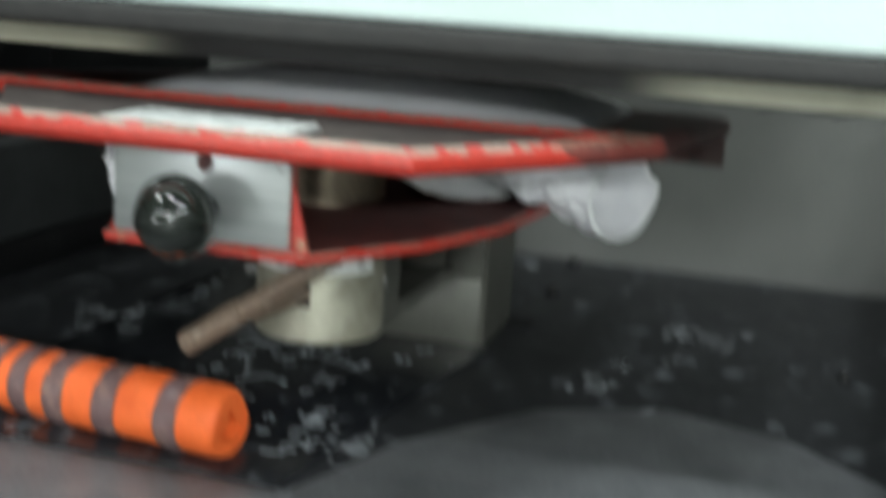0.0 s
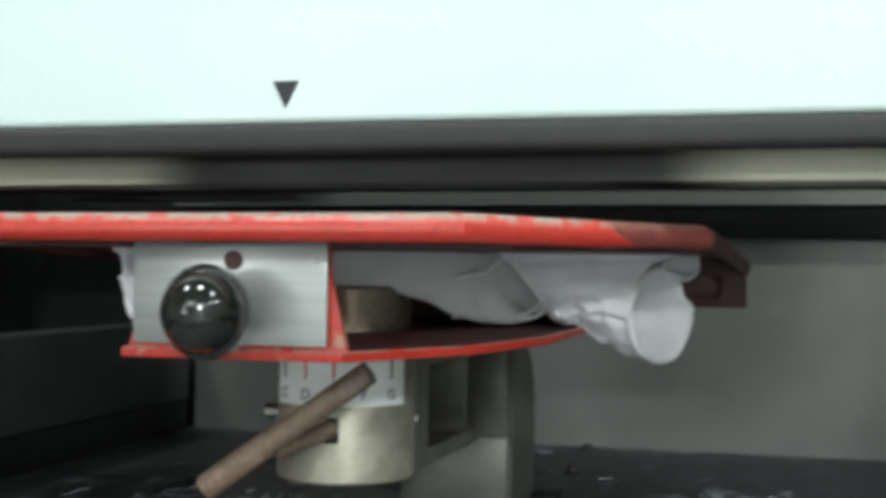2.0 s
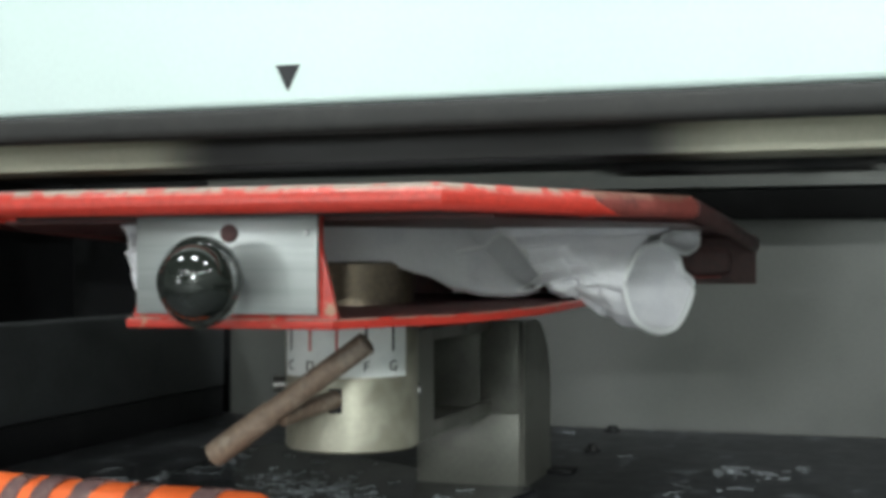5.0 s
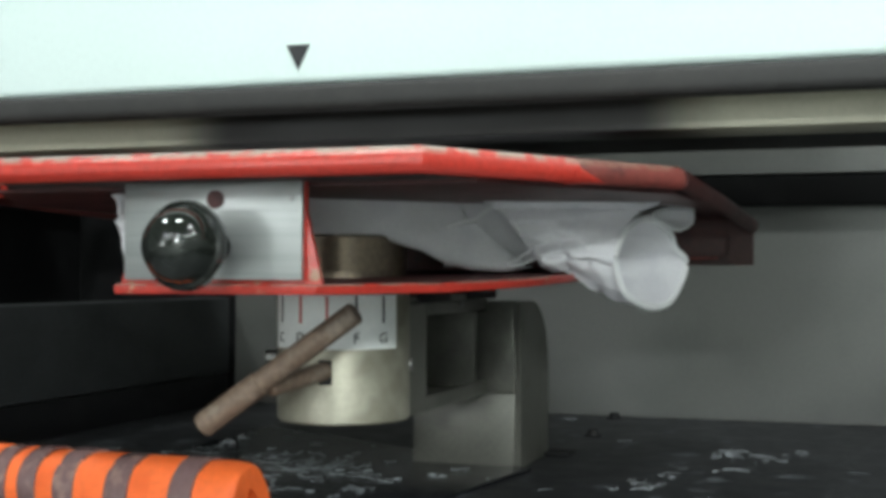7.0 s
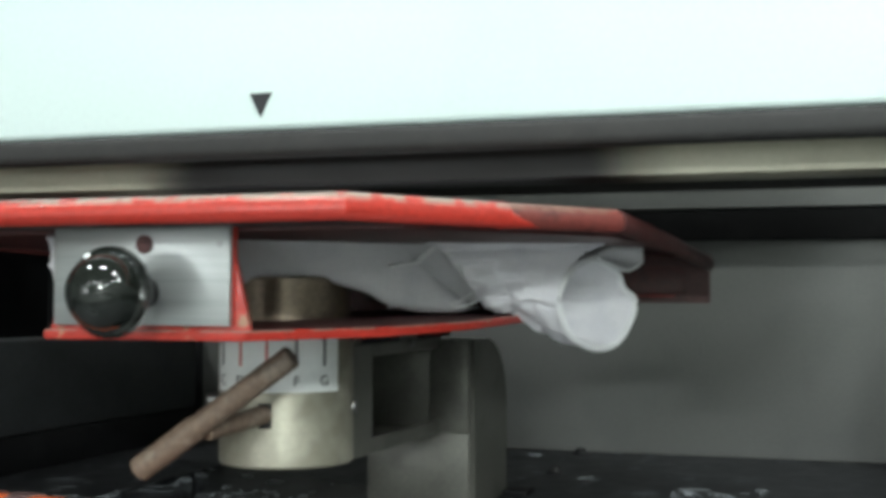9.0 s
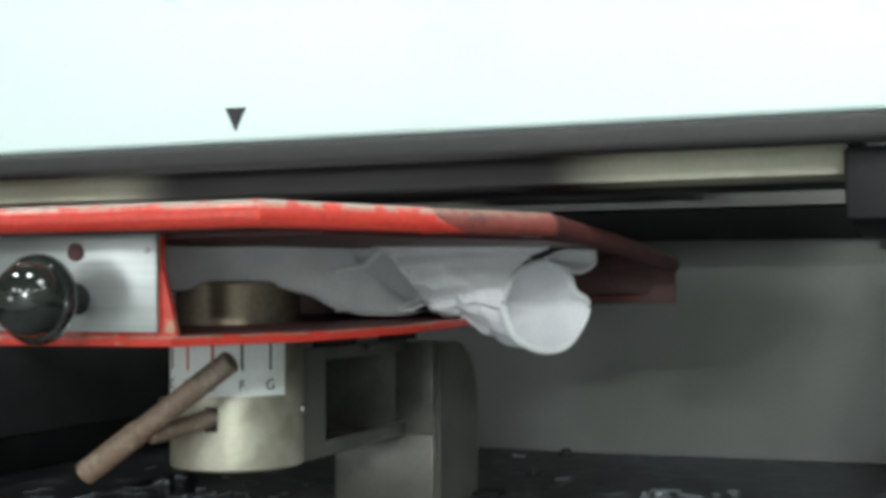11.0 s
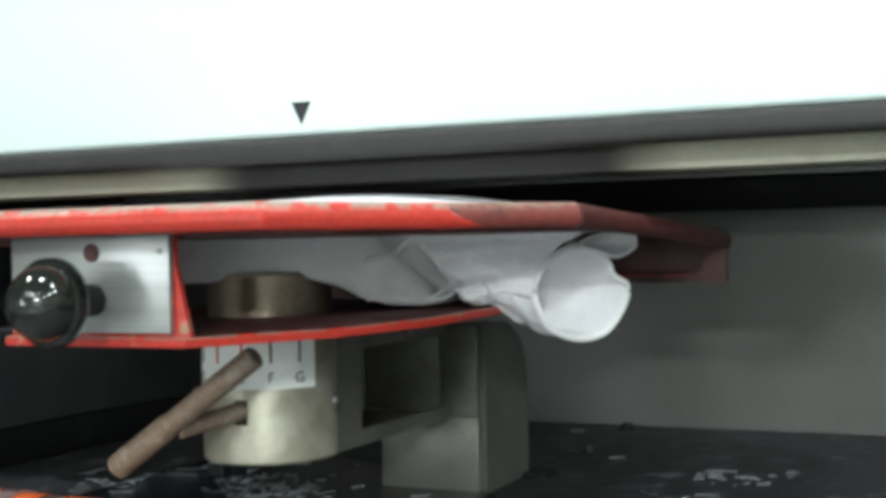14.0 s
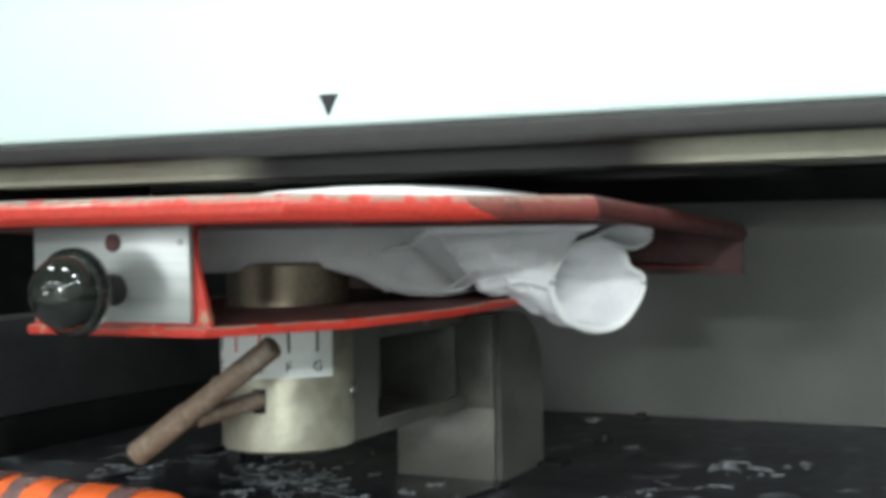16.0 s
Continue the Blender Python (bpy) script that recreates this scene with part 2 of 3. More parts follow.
def prism(outline, z0, z1, bevel=0.0):
    """A plate with the given outline in plan."""
    bm = bmesh.new()
    f = bm.faces.new([bm.verts.new((x, y, z0)) for x, y in outline])
    top = bmesh.ops.extrude_face_region(bm, geom=[f])
    for v in [g for g in top["geom"] if isinstance(g, bmesh.types.BMVert)]:
        v.co.z = z1
    if bevel:
        bmesh.ops.bevel(bm, geom=[e for e in bm.edges if abs(e.verts[0].co.z - e.verts[1].co.z) < 1e-6], offset=bevel, segments=2, profile=0.5, affect="EDGES")
    return bm


def rounded(x0, x1, z0, z1, r, seg=6):
    """The outline of a rounded rectangle."""
    out = []
    for cx, cz, a0 in ((x1 - r, z1 - r, 0), (x0 + r, z1 - r, 90), (x0 + r, z0 + r, 180), (x1 - r, z0 + r, 270)):
        for i in range(seg + 1):
            a = radians(a0 + 90 * i / seg)
            out.append((cx + r * math.cos(a), cz + r * math.sin(a)))
    return out


def upright(outline, y0, y1):
    """A sheet standing across the view, with its outline in x and z."""
    return loft([[(x, y0, z) for x, z in outline], [(x, y1, z) for x, z in outline]])


def sweep(points, profile, closed=False):
    """A profile (sideways, up) carried along a path in plan; corners are mitred."""
    rings, n = [], len(points)
    for i, p in enumerate(points):
        p = Vector(p)
        before = Vector(points[i - 1]) if i or closed else p
        after = Vector(points[(i + 1) % n]) if i < n - 1 or closed else p
        d0, d1 = (p - before), (after - p)
        d0 = d0.normalized() if d0.length else d1.normalized()
        d1 = d1.normalized() if d1.length else d0
        t = (d0 + d1).normalized()
        side = Vector((t.y, -t.x, 0))
        k = 1 / max(0.5, side.dot(Vector((d1.y, -d1.x, 0))))
        rings.append([p + side * (u * k) + Vector((0, 0, w)) for u, w in profile])
    if closed:
        rings.append(rings[0])
    return loft(rings, True, not closed)


def double_wall(rings, thick):
    """An open tube with a wall of some thickness, from its rings."""
    inner = []
    for ring in rings:
        mid = sum((Vector(p) for p in ring), Vector()) / len(ring)
        size = sum((Vector(p) - mid).length for p in ring) / len(ring)
        inner.append([mid + (Vector(p) - mid) * (1 - thick / size) for p in ring])
    return loft(list(rings) + inner[::-1] + [rings[0]], True, False)


def sheet(fn, nu, nv, thick=0.0):
    """A bent sheet from a function of two numbers in 0..1."""
    bm = bmesh.new()
    g = [[bm.verts.new(fn(i / nu, j / nv)) for j in range(nv + 1)] for i in range(nu + 1)]
    for i in range(nu):
        for j in range(nv):
            bm.faces.new((g[i][j], g[i + 1][j], g[i + 1][j + 1], g[i][j + 1]))
    if thick:
        bm.normal_update()
        low = [[bm.verts.new(v.co - v.normal * thick) for v in row] for row in g]
        for i in range(nu):
            for j in range(nv):
                bm.faces.new((low[i][j + 1], low[i + 1][j + 1], low[i + 1][j], low[i][j]))
        rim = [(i, 0) for i in range(nu)] + [(nu, j) for j in range(nv)] + [(i, nv) for i in range(nu, 0, -1)] + [(0, j) for j in range(nv, 0, -1)]
        for (a, b), (c, d) in zip(rim, rim[1:] + rim[:1]):
            bm.faces.new((g[a][b], low[a][b], low[c][d], g[c][d]))
    return bm


# ---- the room and the machine's bed ----
tagged(link("room_floor", box(-5, 3, -7, 3, -1.0, -0.95), ROOM), "plain grey workshop floor", "floor", kind="structure")
tagged(link("ceiling", box(-5, 3, -7, 3, 2.0, 2.05), ROOM), "plain grey workshop ceiling", "ceiling", kind="structure")
for nm, b in (("wall_north", (-5, 3, 3.0, 3.1, -0.95, 2)), ("wall_west", (-5.1, -5, -7, 3, -0.95, 2)), ("wall_east", (3, 3.1, -7, 3, -0.95, 2))):
    tagged(link(nm, box(*b), ROOM), "plain grey workshop wall", "wall", kind="structure")
wall_loop = [(-5, -0.95), (3, -0.95), (3, 2.0), (-5, 2.0)]
# opening and frame of the made-up window that the low fill comes through
window_loop = [(-4.2, 0.05), (-2.2, 0.05), (-2.2, 1.05), (-4.2, 1.05)]
south = loft([[(x, y, z) for x, z in loop] for y, loop in ((-7.0, wall_loop), (-7.0, window_loop), (-7.1, window_loop), (-7.1, wall_loop), (-7.0, wall_loop))], True, False)
tagged(link("wall_south", south, ROOM), "plain grey workshop wall with an opening for the added window", "wall", kind="structure")
window = tagged(new("unseen_window"), "unseen white framed window added to the far wall for low fill light", "window", kind="structure")
for b in ((-4.198, -4.15, 0.052, 1.048), (-2.25, -2.202, 0.052, 1.048), (-4.149, -2.251, 0.052, 0.10), (-4.149, -2.251, 1.0, 1.048)):
    part("unseen_window_frame", box(b[0], b[1], -7.03, -6.99, b[2], b[3], 0.003), WHITE, window)

# a fixture for every lamp, the added ones too
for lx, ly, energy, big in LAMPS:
    fixture = thing("unseen_ceiling_lamp", "unseen white rectangular ceiling lamp, switched on", "ceiling lamp", lx, ly, 1.95, group="ceiling lamps")
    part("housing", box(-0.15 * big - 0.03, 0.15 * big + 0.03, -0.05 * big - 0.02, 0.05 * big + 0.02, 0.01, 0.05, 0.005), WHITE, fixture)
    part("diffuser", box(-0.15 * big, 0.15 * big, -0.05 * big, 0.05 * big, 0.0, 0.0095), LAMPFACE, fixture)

tagged(link("base", box(-0.64, 0.24, 0.16, 1.0, -0.12, 0.0, 0.002), BASE), "black scuffed machine bed dusted with lint", "machine bed", kind="structure")

# ---- rear panel, rail and side cheeks of the machine ----
tagged(link("wall_rear_backing", box(-0.64, 0.24, 0.946, 0.96, 0.0, 0.42), DARK), "black inner rear wall of the machine", "wall", kind="structure")
panel_outline = [(-0.466, 0.0005), (0.091, 0.0005)] + rounded(-0.466, 0.091, 0.0005, 0.1535, 0.012)[0:14]
tagged(link("wall_rear", upright(panel_outline, 0.93, 0.9455), WALL), "grey painted sheet panel across the machine's rear", "wall panel", kind="structure")
tagged(link("wall_rear_upper", upright([(-0.49, 0.178), (0.071, 0.178), (0.071, 0.30), (-0.49, 0.30)], 0.936, 0.9455), WALL), "grey painted sheet strip above the rear rail", "wall panel", kind="structure")
rail = thing("rear_rail", "black rail across the machine's rear panel", "rail", 0, 0.925, 0)
part("bar", box(-0.60, 0.105, -0.006, 0.0045, 0.154, 0.1745, 0.0015), RAILBLACK, rail)
part("end_plate", box(0.072, 0.125, -0.014, -0.0065, 0.15, 0.182, 0.001), DARK, rail)
part("screw", lathe([(0.0045, 0), (0.0045, 0.002), (0.003, 0.003)], 16, (0.083, -0.015, 0.171), "y"), STEEL, rail, "bright steel screw")
left = thing("side_block", "charcoal painted side block along the machine bed", "side block")
part("plate", box(-0.500, -0.4685, 0.30, 0.925, 0.0245, 0.0855, 0.002), CHARCOAL, left)
part("ledge", box(-0.500, -0.4700, 0.30, 0.925, 0.0, 0.024, 0.001), DARK, left, "black ledge")
outer_left = thing("side_cheek", "black inner side wall of the machine", "side panel")
part("plate", box(-0.64, -0.61, 0.30, 0.925, 0.0, 0.32, 0.002), DARK, outer_left)
part("guide_strip", box(-0.6095, -0.595, 0.30, 0.92, 0.155, 0.17, 0.001), CHARCOAL, outer_left)
right = thing("side_cheek", "charcoal painted side wall of the machine with a black corner pillar", "side panel")
part("plate", box(0.15, 0.18, 0.30, 0.925, 0.0, 0.085, 0.002), CHARCOAL, right)
part("pillar", box(0.096, 0.149, 0.87, 0.925, 0.0, 0.145, 0.002), DARK, right, "black corner pillar")

# ---- gantry: white cover over a grey rail, moving back over the bed ----
gantry = thing("printer_gantry", "white printer gantry cover with a dark grey lower rail", "printer gantry", 0, 0.4645, 0)
GX0, GX1 = -0.49, 0.088
cover = part("cover", box(GX0, GX1, 0.0, 0.20, 0.1865, 0.50, 0.003, 3), WHITE, gantry, "glossy white painted cover")
part("pointer_mark", loft([[(-0.2093, y, 0.2028), (-0.1987, y, 0.2028), (-0.204, y, 0.1922)] for y in (-0.0007, 0.0005)]), INK, cover, "black printed triangle pointing down")
part("print_bar", upright(rounded(-0.2455, -0.2305, 0.2565, 0.272, 0.0058), -0.0006, 0.0005), INK, cover, "black printed sign")
part("print_bar", box(-0.2262, -0.2222, -0.0006, 0.0005, 0.2582, 0.272), INK, cover, "black printed sign")
part("rail", box(GX0, GX1, -0.004, 0.010, 0.1745, 0.186, 0.0035, 4), RAIL, gantry, "dark grey extruded rail")
part("beam", box(GX0 + 0.03, 0.062, 0.025, 0.06, 0.1643, 0.180, 0.0008), BEIGE, gantry, "beige painted beam, dark along its middle with soft ends")
part("underside", box(GX0 + 0.02, GX1 - 0.02, 0.0605, 0.195, 0.1712, 0.186), DARK, gantry, "black underside")
for x0, x1 in ((GX0 + 0.001, GX0 + 0.0295), (0.0625, GX1 - 0.001)):
    part("leg", box(x0, x1, 0.012, 0.19, 0.145, 0.1742, 0.002), DARK, gantry, "black gantry leg")
carriage = part("print_carriage", box(-0.056, 0.056, 0.0, 0.03, 0.0, 0.0082, 0.001), DARK, gantry, "black print head carriage")
part("roller", lathe([(0.003, 0), (0.0035, 0.002), (0.0035, 0.009), (0.003, 0.011)], 16, (0.044, -0.001, 0.002), "x"), RAIL, carriage, "grey guide roller")
part("clip", box(0.026, 0.029, -0.0015, 0.02, -0.0025, 0.0065, 0.0005), DARK, carriage)
part("clip", box(0.056, 0.059, -0.0015, 0.02, -0.003, 0.0065, 0.0005), DARK, carriage)
part("nozzle_plate", box(-0.02, 0.02, -0.0012, 0.02, -0.0006, 0.0025, 0.0004), RAIL, carriage, "thin dark nozzle plate")

# ---- platen: red sheet-metal frame over a red tray ----
PX = -0.20


def mirrored(right):
    return [(2 * PX - x, y) for x, y in reversed(right)] + list(right)


platen = thing("garment_platen", "red enamelled metal garment platen with chipped paint", "printer platen")
EDGE = [(-0.114, 0.388, 0.1385), (-0.045, 0.497, 0.1385), (-0.040, 0.60, 0.134), (-0.036, 0.716, 0.128)]
LEFT = [(2 * PX - x, y, z) for x, y, z in reversed(EDGE)]
LEFT[-1] = (-0.302, 0.388, 0.1385)
LEFT[-2] = (-0.368, 0.497, 0.1385)
lip = [(0.0008, 0.0), (0.0026, 0.0012), (0.0036, 0.0035), (0.0034, 0.0058), (0.0022, 0.008), (0.0, 0.0093), (-0.0015, 0.0096), (-0.004, 0.009), (-0.006, 0.0085), (-0.006, 0.0075), (-0.003, 0.0075), (-0.0005, 0.006), (0.0005, 0.003), (0.0005, 0.0)]
MID = (-0.0765, 0.4462, 0.1383)
MIDL = (-0.3375, 0.4466, MID[2])
part("front_lip", sweep([MIDL, LEFT[-1], EDGE[0], MID], [(u + 0.0012, w) for u, w in lip]), RED, platen, "red enamelled lip with worn chipped edge")
part("lip_tip", rod((MID[0] - 0.0008, MID[1] - 0.0025, 0.1422), (MID[0] + 0.0095, MID[1] + 0.0125, 0.1398), 0.0043, 20, 0.0009), RED, platen)
# the lip goes on past its tip in a duller, browner red
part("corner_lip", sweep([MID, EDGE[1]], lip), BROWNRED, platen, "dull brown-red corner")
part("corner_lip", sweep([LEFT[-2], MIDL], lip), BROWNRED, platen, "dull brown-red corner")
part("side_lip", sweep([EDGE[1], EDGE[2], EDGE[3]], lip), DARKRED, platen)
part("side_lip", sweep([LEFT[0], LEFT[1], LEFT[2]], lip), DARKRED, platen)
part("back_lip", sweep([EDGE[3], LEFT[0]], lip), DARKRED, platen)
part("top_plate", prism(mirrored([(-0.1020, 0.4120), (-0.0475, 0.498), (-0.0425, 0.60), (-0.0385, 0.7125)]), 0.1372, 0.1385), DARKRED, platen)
mat_top = prism(mirrored([(-0.119, 0.394), (-0.056, 0.490)]), 0.1387, 0.1450)
part("mat", mat_top, MAT, platen, "dark brown platen mat")
part("rear_bar", sweep([LEFT[2], EDGE[1]], [(-0.004, 0.0025), (-0.0045, 0.008), (0.0, 0.0095), (0.0045, 0.008), (0.004, 0.0025)]), RED, platen, "worn red bar across the platen")


def slotted_wall(y):
    """The tray's end wall, with a long rounded slot near its free end."""
    outer, hole = rounded(-0.36, -0.0345, 0.1105, 0.1375, 0.0008), rounded(-0.135, -0.0475, 0.1145, 0.1312, 0.0060)
    loops = [[(x, y + d, z) for x, z in loop] for d, loop in ((-0.0012, outer), (-0.0012, hole), (0.0012, hole), (0.0012, outer), (-0.0012, outer))]
    return loft(loops, True, False)


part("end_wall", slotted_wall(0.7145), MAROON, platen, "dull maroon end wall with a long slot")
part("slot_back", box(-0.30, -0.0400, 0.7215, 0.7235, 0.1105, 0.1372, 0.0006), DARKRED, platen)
# highlight along the slot's bottom edge, put in as a brighter red strip
part("slot_edge", sweep([(-0.135, 0.7122, 0.1139), (-0.0535, 0.7122, 0.1139)], [(-0.0006, 0.0), (0.0006, 0.0), (0.0006, 0.0009), (-0.0006, 0.0009)]), REDPLAIN, platen, "slot's bottom edge, brighter red for its highlight")
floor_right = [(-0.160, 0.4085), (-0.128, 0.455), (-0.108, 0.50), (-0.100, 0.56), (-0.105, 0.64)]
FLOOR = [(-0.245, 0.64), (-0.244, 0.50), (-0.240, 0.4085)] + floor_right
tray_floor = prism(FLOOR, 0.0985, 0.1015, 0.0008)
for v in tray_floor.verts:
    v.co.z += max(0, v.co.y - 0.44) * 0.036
part("tray_floor", tray_floor, DARKRED, platen, "dark red tray floor")
rim_path = [(x, y, 0.0983 + max(0, y - 0.44) * 0.036) for x, y in FLOOR]
part("tray_rim", sweep(rim_path, [(0.0002, 0.0), (0.0012, 0.0), (0.0016, 0.0008), (0.0016, 0.0030), (0.0010, 0.0036), (0.0002, 0.0036)]), RED, platen, "thin red tray rim")
# dark wall added behind the cloth, keeping the gap there in shade
part("added_tray_back", box(-0.262, -0.106, 0.600, 0.6025, 0.1035, 0.1362, 0.0005), DARKRED, platen)
web = [(-0.2397, 0.1019), (-0.1578, 0.1019), (-0.1642, 0.1275), (-0.1642, 0.1385), (-0.2366, 0.1385), (-0.2366, 0.112)]
part("front_web", upright(web, 0.4086, 0.4108), RED, platen, "red sloped web behind the plate")
part("collar", lathe([(0.024, 0.102), (0.0275, 0.1025), (0.0275, 0.1215), (0.026, 0.1225), (0.02, 0.1225)], 48, (-0.197, 0.522, 0)), RING, platen, "brown turned metal collar")

part("bare_strip", box(-0.2365, -0.1645, 0.3945, 0.4320, 0.1452, 0.1474, 0.0003), BRIGHT, platen, "bare metal strip on the lip, near-white for its glare")
clamp = part("clamp_plate", box(-0.2365, -0.1645, 0.4055, 0.4084, 0.1035, 0.1405, 0.0005), ALU, platen, "brushed aluminium plate")
part("paint_dot", lathe([(0.0034, 0), (0.0034, 0.0006)], 20, (-0.1985, 0.4055, 0.1325), "y"), DARKRED, clamp, "dark red hole")
part("rivet", lathe([(0.0012, 0), (0.001, 0.0006)], 12, (-0.1685, 0.4055, 0.1325), "y"), STEEL, clamp)
KN = Vector((-0.1982, 0.3818, 0.1153))
knob_profile = [(0.004, -0.007), (0.0105, -0.0068), (0.0128, -0.0055)] + [(0.0137 * math.cos(a), 0.0146 * math.sin(a)) for a in [i * math.pi / 28 for i in range(-2, 14)]] + [(0.0006, 0.0146)]
knob = part("knob", lathe(knob_profile, 64, KN, "y"), BLACKGLOSS, platen, "glossy black round knob with a knurled rim")


def knurl_ring(y, r, n=180):
    return [(KN.x + q * math.cos(a), KN.y + y, KN.z + q * math.sin(a)) for a, q in [(2 * math.pi * i / n, r * (1 + 0.08 * (i % 3 == 0))) for i in range(n)]]


part("knurled_rim", loft([knurl_ring(-0.0014, 0.0132), knurl_ring(-0.0008, 0.0145), knurl_ring(0.0036, 0.0147), knurl_ring(0.0055, 0.0130)]), BLACKGLOSS, knob)
part("stem", rod((KN.x, 0.4055, KN.z), (KN.x, KN.y + 0.005, KN.z), 0.0058), DARK, knob, "black stem")

# ---- cloth on the platen ----
cloth = thing("garment_sleeve", "white cotton sleeve stretched over the red platen, bunched beneath it", "garment")


def top_cloth(u, v):
    """The cloth stretched over the back half of the platen, domed in the middle."""
    x, y = PX + 0.004 + (u - 0.5) * 0.22, 0.512 + v * 0.19
    rise = 0.0202 * math.sin(math.pi * v) ** 0.5 * math.sin(math.pi * u) ** 0.38
    return Vector((x, y, 0.1388 + rise + 0.0006 * noise.noise((x * 40, y * 40, 2))))


part("stretched_top", sheet(top_cloth, 40, 40, 0.0008), CLOTH, cloth)


# the sagging cloth's lower edge: place along x, height
SAG = [(-0.262, 0.1215), (-0.240, 0.1190), (-0.2123, 0.1192), (-0.1915, 0.1217), (-0.1748, 0.1211), (-0.1621, 0.1170), (-0.1494, 0.1103), (-0.1388, 0.1076), (-0.1281, 0.1072), (-0.1205, 0.1092)]


def along(rows, x):
    """A smooth value between rows of place and value."""
    for (x0, h0), (x1, h1) in zip(rows, rows[1:]):
        if x <= x1:
            t = min(1, max(0, (x - x0) / (x1 - x0)))
            return h0 + (h1 - h0) * t * t * (3 - 2 * t) * 0.5 + (h1 - h0) * t * 0.5
    return rows[-1][1]


def cloth_depth(x):
    return 0.470 + 0.5263 * (x + 0.262)


def belly(u, v):
    """The loose cloth that sags under the platen's top, from behind the clamp plate to the open fold."""
    x = -0.262 + 0.1415 * u
    top = 0.1372 if x < -0.1475 else 0.1372 + (0.1100 - 0.1372) * ((x + 0.1475) / 0.027) ** 0.8
    low = along(SAG, x)
    round_out = math.sin(math.pi * min(1, v * 1.04)) ** 0.7
    ripple = 0.0011 * math.sin(30 * u + 5 * v) * round_out + 0.0024 * noise.noise((u * 7, v * 2.5, 1)) * round_out
    roll_under = 0.016 * max(0, v - 0.80) ** 2 / 0.04
    return Vector((x, cloth_depth(x) - 0.0065 * round_out + ripple + roll_under - 0.034 * (1 - v) ** 4 * min(1, max(0, (-0.158 - x) / 0.05)), top + (low - top) * math.sin(0.5 * math.pi * min(1, v * 1.12)) ** 0.85))


def pocket(u, v):
    """The hollow of the open fold, behind its hem."""
    x = -0.153 + 0.0455 * u
    hollow = math.sin(math.pi * u) * 0.006
    return Vector((x, cloth_depth(x) + 0.0025 + hollow + 0.0015 * noise.noise((u * 5, v * 3, 8)), 0.1372 - 0.0285 * v + 0.004 * u * v))


part("sagging_fold", sheet(belly, 70, 26, 0.0007), CLOTH, cloth)
part("fold_hollow", sheet(pocket, 24, 16, 0.0007), CLOTH, cloth)


def smooth_loop(points, n):
    """A smooth closed loop of n points through a few corners."""
    out, m = [], len(points)
    for k in range(n):
        f = k * m / n
        i, t = int(f), f - int(f)
        p0, p1, p2, p3 = (Vector(points[(i + d) % m]) for d in (-1, 0, 1, 2))
        out.append(0.5 * ((2 * p1) + (p2 - p0) * t + (2 * p0 - 5 * p1 + 4 * p2 - p3) * t * t + (3 * p1 - p0 - 3 * p2 + p3) * t ** 3))
    return out


# the sleeve's mouth: how far along from its near to its far corner, and height
MOUTH = [(0.02, 0.1115), (0.10, 0.1000), (0.23, 0.0943), (0.47, 0.0906), (0.72, 0.0929), (0.91, 0.1036), (0.95, 0.1127), (0.80, 0.1178), (0.72, 0.1252), (0.45, 0.1305), (0.22, 0.1275), (0.08, 0.1200)]
NEAR, FAR = Vector((-0.0790, 0.539, 0)), Vector((-0.0560, 0.608, 0))
MOUTH_LOOP = smooth_loop([NEAR.lerp(FAR, a) + Vector((0, 0, h)) for a, h in MOUTH], 60)


def tube_ring(s):
    """Rings of the sleeve's end, from the knot to its open mouth."""
    knot = Vector((-0.1040, 0.5555, 0.1185))
    middle = (NEAR + FAR) / 2 + Vector((0, 0, 0.1135))
    ring, size = [], 0.30 + 0.70 * s ** 0.95
    for i, p in enumerate(MOUTH_LOOP):
        t = 2 * math.pi * i / len(MOUTH_LOOP)
        pleat = 1 + (1 - s) * (0.16 * math.sin(5 * t + 1) + 0.07 * math.sin(11 * t)) + 0.03 * math.sin(3 * t + 5 * s)
        q = (p - middle) * (pleat if s < 1 else 1)
        q = Vector((q.x * size, q.y * size, q.z * (0.38 + 0.62 * s ** 0.85)))
        crease = 0.0022 * math.sin(math.pi * min(1, s * 1.05)) * noise.noise((q.x * 90 + 3, q.y * 60, s * 7)) + 0.0012 * (1 - s) * noise.noise((q.z * 300, t * 2, s * 14))
        ring.append(knot.lerp(middle, s) + q * (1 + crease * 60) + Vector((0, 0, -0.002 * math.sin(math.pi * s))))
    return ring


tube = double_wall([tube_ring(k / 16) for k in range(17)], 0.0008)
part("sleeve_end", tube, CLOTH, cloth, "white sleeve end with an open mouth")

# the flap folded up above the mouth, with its own small opening
FLAP = [(0.44, 0.1318), (0.55, 0.1350), (0.70, 0.1366), (0.98, 0.1374), (1.02, 0.1345), (1.0, 0.1300), (0.82, 0.1264), (0.62, 0.1288)]
FLAP_LOOP = smooth_loop([NEAR.lerp(FAR, a) + Vector((0.0012, 0, h)) for a, h in FLAP], 40)
flap_mid = sum(FLAP_LOOP, Vector()) / len(FLAP_LOOP)
flap = double_wall([[flap_mid + Vector((-0.034 * d, -0.012 * d, 0.001 * d)) + (p - flap_mid) * (1 - 0.55 * d) for p in FLAP_LOOP] for d in (0, 0.25, 0.5, 0.75, 1.0)], 0.0007)
part("folded_flap", flap, CLOTH, cloth, "white cloth flap folded above the sleeve's mouth")

